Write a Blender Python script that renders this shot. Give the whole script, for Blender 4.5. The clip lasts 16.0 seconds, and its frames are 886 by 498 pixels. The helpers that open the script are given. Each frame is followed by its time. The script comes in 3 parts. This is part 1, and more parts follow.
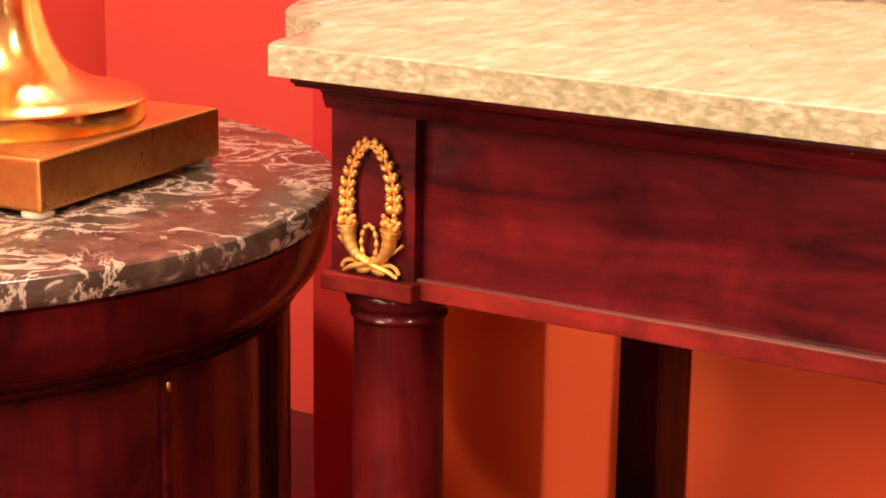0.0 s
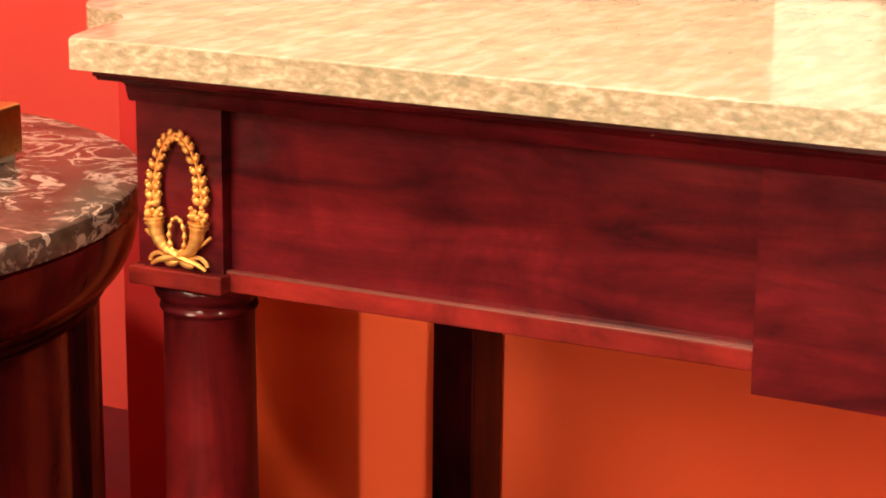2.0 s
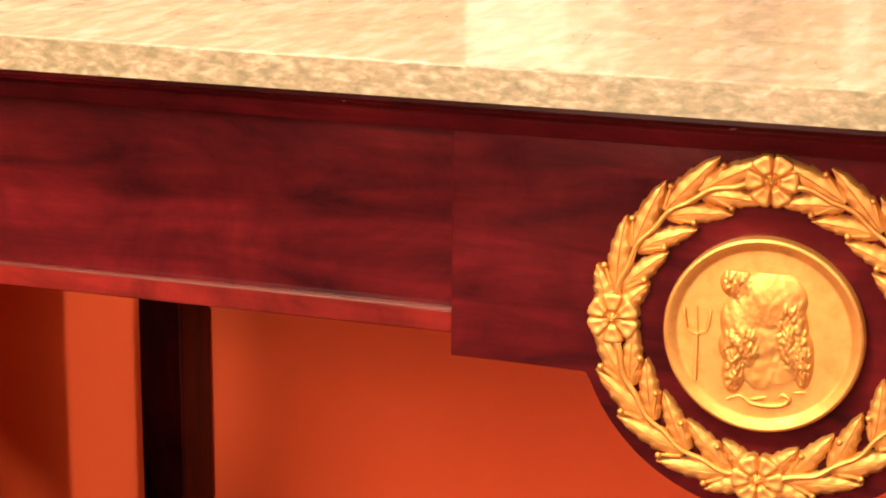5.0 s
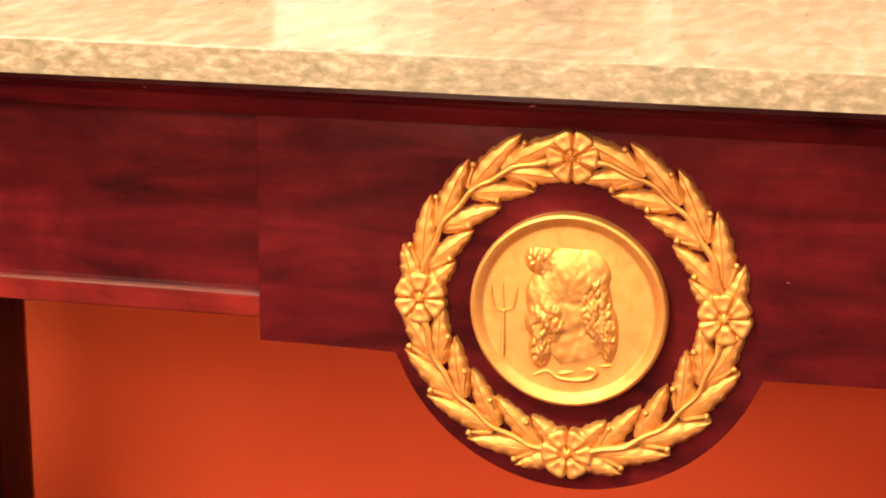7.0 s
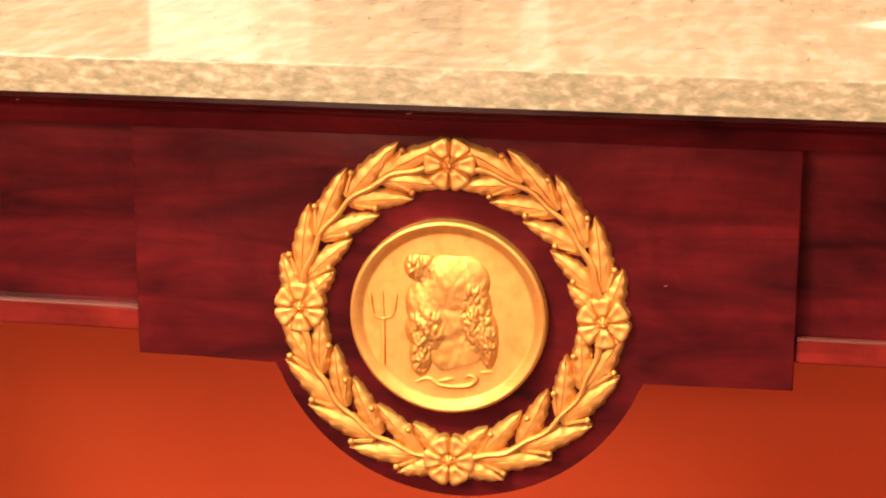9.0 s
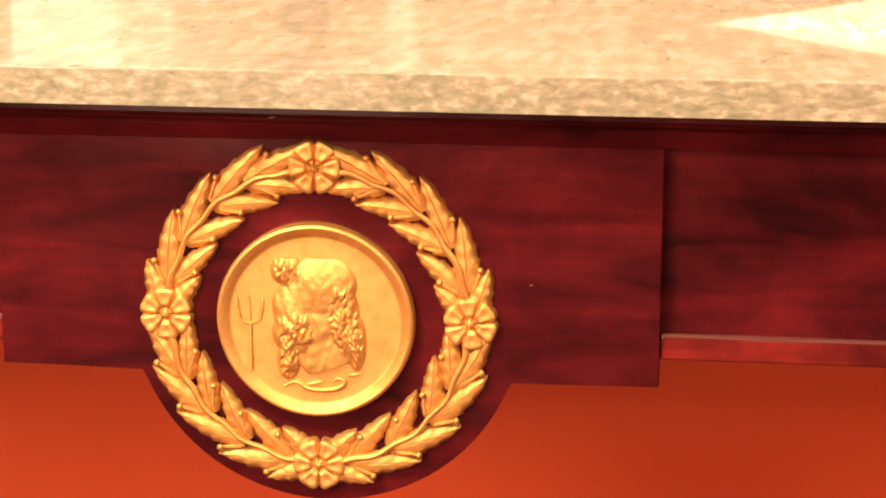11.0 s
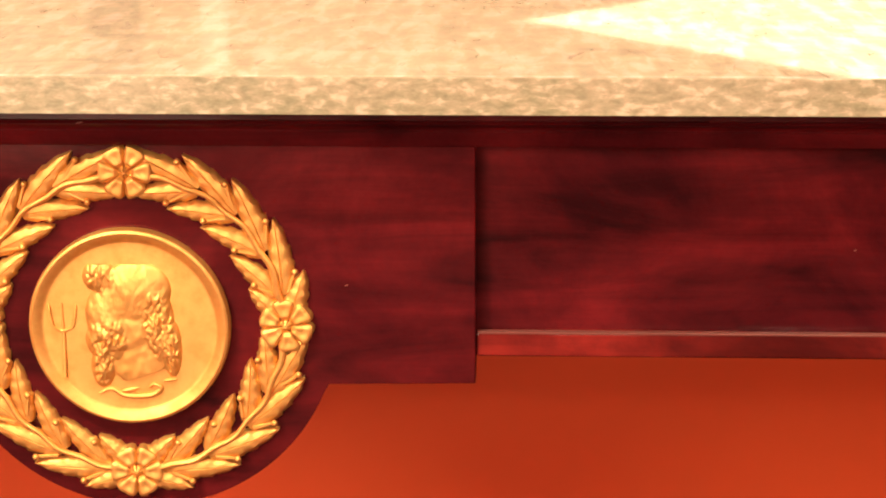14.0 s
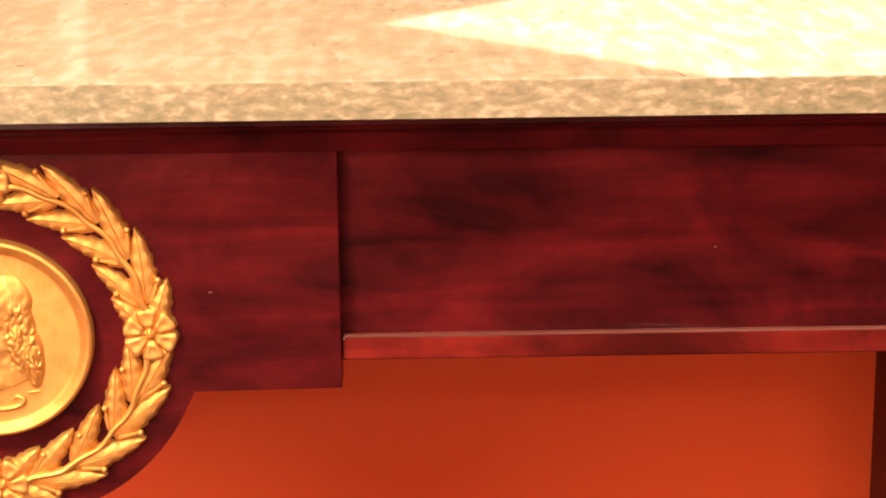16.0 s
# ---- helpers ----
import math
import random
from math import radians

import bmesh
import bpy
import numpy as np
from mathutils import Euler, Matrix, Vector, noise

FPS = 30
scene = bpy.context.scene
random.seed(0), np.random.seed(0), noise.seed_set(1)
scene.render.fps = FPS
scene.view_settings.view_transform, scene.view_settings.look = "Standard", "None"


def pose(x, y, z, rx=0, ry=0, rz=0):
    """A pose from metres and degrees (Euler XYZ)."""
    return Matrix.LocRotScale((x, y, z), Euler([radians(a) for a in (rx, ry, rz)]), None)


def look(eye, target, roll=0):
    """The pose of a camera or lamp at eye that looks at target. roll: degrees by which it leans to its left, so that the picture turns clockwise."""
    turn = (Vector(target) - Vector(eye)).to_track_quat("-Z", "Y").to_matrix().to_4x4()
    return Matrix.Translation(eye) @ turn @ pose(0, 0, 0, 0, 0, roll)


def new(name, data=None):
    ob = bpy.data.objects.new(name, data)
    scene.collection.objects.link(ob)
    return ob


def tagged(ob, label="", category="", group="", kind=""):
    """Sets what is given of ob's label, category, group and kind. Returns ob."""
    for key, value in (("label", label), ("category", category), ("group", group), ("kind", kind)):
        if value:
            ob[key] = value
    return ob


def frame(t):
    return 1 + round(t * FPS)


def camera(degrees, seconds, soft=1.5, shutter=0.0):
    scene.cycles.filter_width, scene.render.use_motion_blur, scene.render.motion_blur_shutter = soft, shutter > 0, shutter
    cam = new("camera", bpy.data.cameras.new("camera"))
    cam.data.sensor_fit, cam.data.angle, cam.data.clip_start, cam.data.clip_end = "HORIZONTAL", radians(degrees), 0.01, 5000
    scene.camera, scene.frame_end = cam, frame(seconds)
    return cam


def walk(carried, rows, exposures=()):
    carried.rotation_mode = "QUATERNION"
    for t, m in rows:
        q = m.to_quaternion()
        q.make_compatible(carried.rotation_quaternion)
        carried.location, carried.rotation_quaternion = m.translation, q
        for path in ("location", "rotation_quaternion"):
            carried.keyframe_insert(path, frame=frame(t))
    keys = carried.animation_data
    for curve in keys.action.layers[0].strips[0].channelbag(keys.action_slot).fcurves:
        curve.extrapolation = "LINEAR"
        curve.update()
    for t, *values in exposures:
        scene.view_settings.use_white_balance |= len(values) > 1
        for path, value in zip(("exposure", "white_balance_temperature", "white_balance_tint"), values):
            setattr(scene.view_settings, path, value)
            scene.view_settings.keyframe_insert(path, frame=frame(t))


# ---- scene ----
cam = camera(24.3, 16.0, soft=1.9)
PATH = [
    (0, (0.223, -0.123, 1.194), (-0.798, 1.527, 0.709), 0.8),
    (0.5, (0.225, -0.121, 1.194), (-0.761, 1.55, 0.706), 0.7),
    (1, (0.227, -0.12, 1.194), (-0.727, 1.568, 0.705), 0.6),
    (1.5, (0.23, -0.12, 1.193), (-0.681, 1.591, 0.702), 0.6),
    (2, (0.232, -0.121, 1.194), (-0.634, 1.613, 0.701), 0.6),
    (2.5, (0.236, -0.117, 1.193), (-0.593, 1.634, 0.697), 0.6),
    (3, (0.239, -0.116, 1.192), (-0.551, 1.652, 0.695), 0.5),
    (3.5, (0.24, -0.117, 1.193), (-0.505, 1.67, 0.69), 0.5),
    (4, (0.243, -0.114, 1.192), (-0.454, 1.691, 0.685), 0.5),
    (6.5, (0.266, -0.112, 1.176), (-0.236, 1.755, 0.661), 0.3),
    (7, (0.273, -0.112, 1.175), (-0.186, 1.766, 0.661), 0.2),
    (7.5, (0.274, -0.111, 1.175), (-0.143, 1.777, 0.664), 0.2),
    (8, (0.277, -0.11, 1.175), (-0.128, 1.782, 0.666), 0.2),
    (8.5, (0.279, -0.111, 1.175), (-0.101, 1.786, 0.668), 0.1),
    (9, (0.28, -0.11, 1.174), (-0.073, 1.792, 0.669), 0.1),
    (11.5, (0.294, -0.11, 1.172), (0.086, 1.815, 0.671), -0.1),
    (12, (0.297, -0.109, 1.174), (0.118, 1.819, 0.671), -0.2),
    (12.5, (0.3, -0.109, 1.173), (0.149, 1.821, 0.671), -0.2),
    (13, (0.301, -0.11, 1.174), (0.177, 1.822, 0.671), -0.2),
    (13.5, (0.304, -0.108, 1.174), (0.202, 1.825, 0.671), -0.2),
    (14, (0.307, -0.108, 1.174), (0.229, 1.826, 0.671), -0.2),
    (14.5, (0.31, -0.107, 1.176), (0.257, 1.828, 0.671), -0.3),
    (15, (0.311, -0.108, 1.176), (0.291, 1.827, 0.672), -0.4),
    (15.5, (0.316, -0.106, 1.177), (0.326, 1.83, 0.672), -0.4),
    (16, (0.316, -0.106, 1.18), (0.359, 1.827, 0.672), -0.5),
]
walk(cam, [(t, look(eye, target, roll)) for t, eye, target, roll in PATH])

# ---- light ----
world = bpy.data.worlds.new("room_air")
scene.world = world
world.use_nodes = True
world.node_tree.nodes["Background"].inputs[0].default_value = (1.0, 0.62, 0.36, 1)
world.node_tree.nodes["Background"].inputs[1].default_value = 0.09


def area_lamp(name, eye, target, watts, size, colour):
    data = bpy.data.lights.new(name, "AREA")
    data.shape, data.size, data.energy, data.color = "DISK", size, watts, colour
    ob = new(name, data)
    ob.matrix_world = look(eye, target)
    return ob


WARM = (1.0, 0.79, 0.57)
# No overhead source is seen; these three added for table and back wall.
area_lamp("unseen_overhead_light", (-0.75, 0.25, 2.5), (-0.3, 1.5, 0.75), 60, 0.16, WARM)
area_lamp("unseen_overhead_light", (1.0, 0.5, 2.5), (0.4, 1.5, 0.8), 29, 0.16, WARM)
area_lamp("unseen_overhead_light", (-1.75, 2.25, 2.5), (-1.75, 2.75, 1.3), 36, 0.2, (1.0, 0.80, 0.62))
# Added soft light, source unseen, that lifts the table's left half.
area_lamp("unseen_front_light", (-1.5, -1.4, 2.1), (-0.8, 1.5, 0.7), 94, 1.1, WARM)
# Added pair: brighten the side and south walls that the polished wood mirrors.
area_lamp("unseen_overhead_light", (-1.55, -1.1, 2.4), (-2.3, -1.2, 0.8), 34, 0.2, WARM)
area_lamp("unseen_overhead_light", (-1.1, -1.5, 2.5), (-1.2, -2.6, 0.9), 70, 0.3, WARM)
# Unseen too: first two placed from cast shadows, third an added fill.
area_lamp("unseen_front_light", (0.52, -2.2, 1.0), (0.1, 1.5, 0.6), 14, 0.45, WARM)
area_lamp("unseen_front_light", (0.75, -0.2, 1.33), (-0.1, 1.6, 0.6), 5.2, 0.07, WARM)
area_lamp("unseen_front_light", (-0.9, -2.2, 0.9), (-0.9, 1.5, 0.5), 42, 1.2, WARM)
pool = bpy.data.lights.new("downlight", "SPOT")
pool.energy, pool.color, pool.spot_size, pool.spot_blend, pool.shadow_soft_size = 440, (1.0, 0.87, 0.73), radians(30), 0.02, 0.0015
downlight = new("downlight", pool)
downlight.matrix_world = look((0.61, 1.645, 2.62), (0.61, 1.646, 0.9))

# Unseen spot placed for the bright strip on the wall behind the column.
low = bpy.data.lights.new("low_spotlight", "SPOT")
low.energy, low.color, low.spot_size, low.spot_blend, low.shadow_soft_size = 500, WARM, radians(6.8), 0.8, 0.022
low_spotlight = new("low_spotlight", low)
low_spotlight.matrix_world = look((-0.785, -2.5, 0.90), (-0.945, 2.06, 0.36))

# ---- materials ----


def nodes_of(name):
    m = bpy.data.materials.new(name)
    m.use_nodes = True
    t = m.node_tree
    return m, t, t.nodes["Principled BSDF"]


def add(t, kind, **values):
    n = t.nodes.new(kind)
    for k, v in values.items():
        n.inputs[k].default_value = v
    return n


def coords(t, scale=(1, 1, 1), turn=(0, 0, 0)):
    c = t.nodes.new("ShaderNodeTexCoord")
    m = t.nodes.new("ShaderNodeMapping")
    m.inputs["Scale"].default_value = scale
    m.inputs["Rotation"].default_value = turn
    t.links.new(c.outputs["Object"], m.inputs["Vector"])
    return m.outputs["Vector"]


def noise_node(t, vec, scale, detail=5, rough=0.55, warp=0.0):
    n = add(t, "ShaderNodeTexNoise", Scale=scale, Detail=detail, Roughness=rough, Distortion=warp)
    t.links.new(vec, n.inputs["Vector"])
    return n.outputs["Fac"]


def ramp(t, fac, stops):
    r = t.nodes.new("ShaderNodeValToRGB")
    els = r.color_ramp.elements
    while len(els) < len(stops):
        els.new(0.5)
    for e, (p, c) in zip(els, stops):
        e.position, e.color = p, (*c, 1)
    t.links.new(fac, r.inputs["Fac"])
    return r.outputs["Color"]


def mix(t, a, b, fac, mode="MIX"):
    n = t.nodes.new("ShaderNodeMix")
    n.data_type, n.blend_type = "RGBA", mode
    for sock, v in ((n.inputs[6], a), (n.inputs[7], b), (n.inputs[0], fac)):
        if isinstance(v, (int, float)):
            sock.default_value = v
        elif isinstance(v, tuple):
            sock.default_value = (*v, 1)
        else:
            t.links.new(v, sock)
    return n.outputs[2]


def bump(t, b, height, strength, distance=0.001):
    n = add(t, "ShaderNodeBump", Strength=strength, Distance=distance)
    t.links.new(height, n.inputs["Height"])
    t.links.new(n.outputs["Normal"], b.inputs["Normal"])


def grey(v):
    return (v, v, v)


def mahogany(name, along="x", dark=(0.030, 0.0034, 0.0045), light=(0.142, 0.0096, 0.0120), gloss=0.13, coat=0.40):
    m, t, b = nodes_of(name)
    s = {"x": (2.6, 9, 14), "z": (9, 9, 1.8)}[along]
    v = coords(t, s, (0, -0.10, 0) if along == "x" else (0, 0, 0))
    grain = noise_node(t, v, 1.6, 6, 0.56, 1.1)
    fine = noise_node(t, coords(t, {"x": (10, 150, 190), "z": (160, 160, 6)}[along]), 1.0, 3, 0.6)
    cloud = noise_node(t, coords(t), 8.0, 6, 0.66, 0.5)
    col = ramp(t, grain, [(0.30, dark), (0.50, tuple(0.5 * (a + c) for a, c in zip(dark, light))), (0.72, light)])
    col = mix(t, col, ramp(t, cloud, [(0.34, (0.28, 0.34, 0.46)), (0.64, grey(1.0))]), 0.85, "MULTIPLY")
    col = mix(t, col, ramp(t, fine, [(0.38, grey(0.62)), (0.62, grey(1.0))]), 0.30, "MULTIPLY")
    t.links.new(col, b.inputs["Base Color"])
    b.inputs["Roughness"].default_value = 0.5
    b.inputs["Specular IOR Level"].default_value = 0.03
    b.inputs["Coat Weight"].default_value = coat
    t.links.new(ramp(t, cloud, [(0.3, grey(gloss - 0.05)), (0.7, grey(gloss + 0.07))]), b.inputs["Coat Roughness"])
    bump(t, b, fine, 0.08)
    return m


def metal(name, colour, dull, rough, relief, full=1.0):
    m, t, b = nodes_of(name)
    b.inputs["Metallic"].default_value = full
    n = noise_node(t, coords(t), 60, 5, 0.6)
    f = noise_node(t, coords(t), 420, 3, 0.6)
    t.links.new(ramp(t, n, [(0.34, dull), (0.6, colour)]), b.inputs["Base Color"])
    t.links.new(ramp(t, n, [(0.3, grey(rough + 0.12)), (0.7, grey(rough))]), b.inputs["Roughness"])
    bump(t, b, f, relief)
    return m


def cream_marble(name):
    m, t, b = nodes_of(name)
    big = noise_node(t, coords(t, (4, 7, 9)), 3.0, 6, 0.6, 0.9)
    streak = noise_node(t, coords(t, (17, 6, 30), (0, 0, 0.45)), 1.5, 7, 0.62, 1.6)
    patch = noise_node(t, coords(t, (58, 16, 84)), 1.0, 4, 0.55, 0.35)
    dash = noise_node(t, coords(t, (46, 15, 90), (0, 0, 0.45)), 1.0, 4, 0.6, 1.4)
    col = ramp(t, streak, [(0.28, (0.38, 0.345, 0.262)), (0.44, (0.46, 0.405, 0.318)), (0.58, (0.52, 0.45, 0.365)), (0.74, (0.57, 0.50, 0.42))])
    col = mix(t, col, ramp(t, patch, [(0.40, (0.19, 0.20, 0.125)), (0.51, (0.33, 0.315, 0.20)), (0.58, (0.52, 0.44, 0.36)), (0.70, (0.62, 0.53, 0.45))]), 0.55)
    col = mix(t, col, ramp(t, big, [(0.36, grey(0.72)), (0.62, grey(1.0))]), 0.8, "MULTIPLY")
    col = mix(t, col, ramp(t, dash, [(0.30, (0.24, 0.24, 0.20)), (0.36, grey(1.0))]), 0.5, "MULTIPLY")
    col = mix(t, col, (0.965, 1.0, 1.0), 1.0, "MULTIPLY")
    t.links.new(col, b.inputs["Base Color"])
    b.inputs["Roughness"].default_value = 0.13
    b.inputs["IOR"].default_value = 1.30
    bump(t, b, patch, 0.015)
    return m


def marble_edge(name):
    """The cut edge of the same slab: denser grey-green, cream flecks along it, shade painted in."""
    m, t, b = nodes_of(name)
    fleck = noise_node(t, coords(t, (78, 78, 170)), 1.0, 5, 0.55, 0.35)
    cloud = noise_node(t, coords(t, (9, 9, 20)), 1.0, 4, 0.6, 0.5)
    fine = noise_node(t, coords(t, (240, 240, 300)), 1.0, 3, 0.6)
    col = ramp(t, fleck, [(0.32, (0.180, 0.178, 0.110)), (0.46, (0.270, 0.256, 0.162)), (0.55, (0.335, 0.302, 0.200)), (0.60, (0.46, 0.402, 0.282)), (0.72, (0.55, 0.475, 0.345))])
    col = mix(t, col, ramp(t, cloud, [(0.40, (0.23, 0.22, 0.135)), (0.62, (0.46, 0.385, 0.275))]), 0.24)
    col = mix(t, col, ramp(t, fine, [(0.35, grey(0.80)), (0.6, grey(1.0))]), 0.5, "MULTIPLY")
    t.links.new(col, b.inputs["Base Color"])
    b.inputs["Roughness"].default_value = 0.24
    b.inputs["IOR"].default_value = 1.35
    return m


def rouge_marble(name):
    m, t, b = nodes_of(name)
    v = coords(t, (1, 1, 1.6))
    base = noise_node(t, v, 26, 6, 0.6, 0.5)
    col = ramp(t, base, [(0.3, (0.034, 0.022, 0.016)), (0.55, (0.080, 0.051, 0.040)), (0.75, (0.15, 0.100, 0.080))])
    warp = noise_node(t, v, 12, 6, 0.66, 1.2)
    vein = t.nodes.new("ShaderNodeMath")
    vein.operation = "SUBTRACT"
    vein.inputs[1].default_value = 0.5
    t.links.new(warp, vein.inputs[0])
    mag = t.nodes.new("ShaderNodeMath")
    mag.operation = "ABSOLUTE"
    t.links.new(vein.outputs[0], mag.inputs[0])
    gate = noise_node(t, v, 9, 3, 0.6)
    thin = ramp(t, mag.outputs[0], [(0.0, grey(1.0)), (0.013, grey(0.9)), (0.034, grey(0.0))])
    fac = mix(t, thin, ramp(t, gate, [(0.41, grey(0.0)), (0.52, grey(1.0))]), 1.0, "MULTIPLY")
    blot = noise_node(t, coords(t, (1, 2.0, 2)), 12, 5, 0.55, 0.9)
    fac = mix(t, fac, ramp(t, blot, [(0.63, grey(0.0)), (0.66, grey(0.9))]), 1.0, "LIGHTEN")
    col = mix(t, col, (0.43, 0.345, 0.285), fac)
    t.links.new(col, b.inputs["Base Color"])
    b.inputs["Roughness"].default_value = 0.2
    b.inputs["IOR"].default_value = 1.21
    return m


def painted(name, colour, worn, rough=0.55):
    m, t, b = nodes_of(name)
    n = noise_node(t, coords(t), 2.2, 5, 0.6)
    f = noise_node(t, coords(t), 240, 3, 0.6)
    t.links.new(ramp(t, n, [(0.3, worn), (0.7, colour)]), b.inputs["Base Color"])
    b.inputs["Roughness"].default_value = rough
    b.inputs["Specular IOR Level"].default_value = 0.2
    bump(t, b, f, 0.12)
    return m


MAHOGANY = mahogany("figured_mahogany")
MAHOGANY_UP = mahogany("upright_mahogany", "z", (0.020, 0.0016, 0.0022), (0.135, 0.0075, 0.0080))
MAHOGANY_RED = mahogany("red_mahogany", "x", (0.09, 0.008, 0.006), (0.30, 0.026, 0.019), 0.10, 0.9)
MAHOGANY_DARK_SHADED = mahogany("dark_and_shaded_mahogany", "z", (0.008, 0.0010, 0.0013), (0.060, 0.0036, 0.0045))
MAHOGANY_DEEP = mahogany("deep_mahogany", "x", (0.012, 0.0010, 0.0016), (0.085, 0.0042, 0.0055))
MAHOGANY_TRIM = mahogany("trim_mahogany", "x", (0.035, 0.0036, 0.0045), (0.120, 0.0080, 0.0100), 0.18, 0.55)
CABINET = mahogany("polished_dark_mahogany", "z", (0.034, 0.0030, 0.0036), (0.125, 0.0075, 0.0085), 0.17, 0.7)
GILT = metal("gilt_bronze", (0.76, 0.452, 0.130), (0.64, 0.355, 0.090), 0.46, 0.08, 0.8)
BRASS = metal("polished_brass", (0.98, 0.66, 0.25), (0.92, 0.56, 0.18), 0.14, 0.03)
BRASS_DULL = metal("satin_brass", (0.62, 0.33, 0.10), (0.50, 0.25, 0.07), 0.26, 0.03)
MARBLE = cream_marble("cream_green_marble")
MARBLE_EDGE = marble_edge("cream_green_marble_edge")
ROUGE = rouge_marble("brown_veined_marble")
WALL = painted("red_wall_paint", (0.56, 0.072, 0.054), (0.50, 0.060, 0.046))
PIER = painted("terracotta_wall_colour", (0.70, 0.100, 0.027), (0.63, 0.084, 0.022))
CARPET = painted("dark_red_carpet", (0.11, 0.006, 0.009), (0.06, 0.004, 0.006), 1.0)
DEEP_RED = painted("deep_red_wall_colour", (0.50, 0.034, 0.032), (0.44, 0.026, 0.025))
CEILING = painted("off_white_paint", (0.72, 0.66, 0.56), (0.68, 0.62, 0.52))
BOARD_CREAM = painted("cream_board", (0.52, 0.43, 0.30), (0.44, 0.36, 0.25))
WORN_GLINT = painted("worn_glint_varnish", (0.20, 0.075, 0.06), (0.10, 0.025, 0.02), 0.3)
WHITE = painted("white_reflection_paint", (0.86, 0.82, 0.72), (0.82, 0.77, 0.66))
IVORY = painted("ivory_reflection_paint", (0.68, 0.62, 0.50), (0.62, 0.56, 0.44))
BUFF = painted("buff_reflection_paint", (0.52, 0.45, 0.33), (0.46, 0.39, 0.28))
GREY = painted("grey_reflection_paint", (0.34, 0.29, 0.21), (0.30, 0.25, 0.18))
FELT = painted("pale_felt", (0.65, 0.55, 0.42), (0.55, 0.46, 0.35), 0.9)

# ---- mesh helpers ----


def part(name, bm, material, parent=None, label="", smooth=False):
    """One mesh object; coordinates are world metres, under a thing or a part."""
    me = bpy.data.meshes.new(name)
    bmesh.ops.recalc_face_normals(bm, faces=bm.faces)
    bm.to_mesh(me)
    bm.free()
    me.materials.append(material)
    if smooth:
        for p in me.polygons:
            p.use_smooth = True
        me.set_sharp_from_angle(angle=radians(38))
    ob = new(name, me)
    if parent is not None:
        ob.parent = parent
        base = Matrix.Translation(parent.location) if parent.parent is None else Matrix.Identity(4)
        ob.matrix_parent_inverse = base.inverted()
    if label:
        tagged(ob, label)
    return ob


def thing(name, at, label, category, group="", kind=""):
    ob = new(name)
    ob.empty_display_size = 0.05
    ob.location = at
    return tagged(ob, label, category, group, kind)


def block(bm, x0, x1, y0, y1, z0, z1, bevel=0.0, segments=2):
    made = bmesh.ops.create_cube(bm, size=1, matrix=Matrix.LocRotScale(((x0 + x1) / 2, (y0 + y1) / 2, (z0 + z1) / 2), None, (x1 - x0, y1 - y0, z1 - z0)))
    if bevel:
        edges = {e for v in made["verts"] for e in v.link_edges}
        bmesh.ops.bevel(bm, geom=list(edges), offset=bevel, segments=segments, profile=0.6, affect="EDGES")
    return bm


def box(x0, x1, y0, y1, z0, z1, bevel=0.0, segments=2):
    return block(bmesh.new(), x0, x1, y0, y1, z0, z1, bevel, segments)


def slab(outline, z0, z1, bevel=0.0, segments=3):
    bm = bmesh.new()
    low = [bm.verts.new((x, y, z0)) for x, y in outline]
    top = [bm.verts.new((x, y, z1)) for x, y in outline]
    n = len(outline)
    bm.faces.new(low[::-1])
    cap = bm.faces.new(top)
    for i in range(n):
        bm.faces.new((low[i], low[(i + 1) % n], top[(i + 1) % n], top[i]))
    if bevel:
        bmesh.ops.bevel(bm, geom=list(cap.edges), offset=bevel, segments=segments, profile=0.5, affect="EDGES")
    return bm


def turned(profile, cx, cy, steps=64):
    """A turned solid round an upright axis; profile is (radius, z) from the bottom up."""
    bm = bmesh.new()
    rings = [[bm.verts.new((cx + r * math.cos(a), cy + r * math.sin(a), z)) for a in (2 * math.pi * k / steps for k in range(steps))] for r, z in profile]
    for a, b in zip(rings, rings[1:]):
        for k in range(steps):
            bm.faces.new((a[k], a[(k + 1) % steps], b[(k + 1) % steps], b[k]))
    bm.faces.new(rings[0][::-1])
    bm.faces.new(rings[-1])
    return bm


def ball(bm, c, r, turn=0.0, u=10, v=7):
    """An ellipsoid with radii r = (along, across, out of the face y) turned in the face's plane."""
    q = Matrix.Translation(c) @ Matrix.Rotation(-turn, 4, "Y") @ Matrix.Diagonal((r[0], r[2], r[1], 1))
    bmesh.ops.create_uvsphere(bm, u_segments=u, v_segments=v, radius=1, matrix=q)


def tube(bm, pts, radii, sides=8):
    """A round rod through points with a radius at each."""
    pts = [Vector(p) for p in pts]
    rings = []
    for i, p in enumerate(pts):
        d = (pts[min(i + 1, len(pts) - 1)] - pts[max(i - 1, 0)]).normalized()
        a = d.cross(Vector((0, 1, 0.001))).normalized()
        b = d.cross(a).normalized()
        rings.append([bm.verts.new(p + radii[i] * (a * math.cos(t) + b * math.sin(t))) for t in (2 * math.pi * k / sides for k in range(sides))])
    for a, b in zip(rings, rings[1:]):
        for k in range(sides):
            bm.faces.new((a[k], a[(k + 1) % sides], b[(k + 1) % sides], b[k]))
    bm.faces.new(rings[0][::-1])
    bm.faces.new(rings[-1])


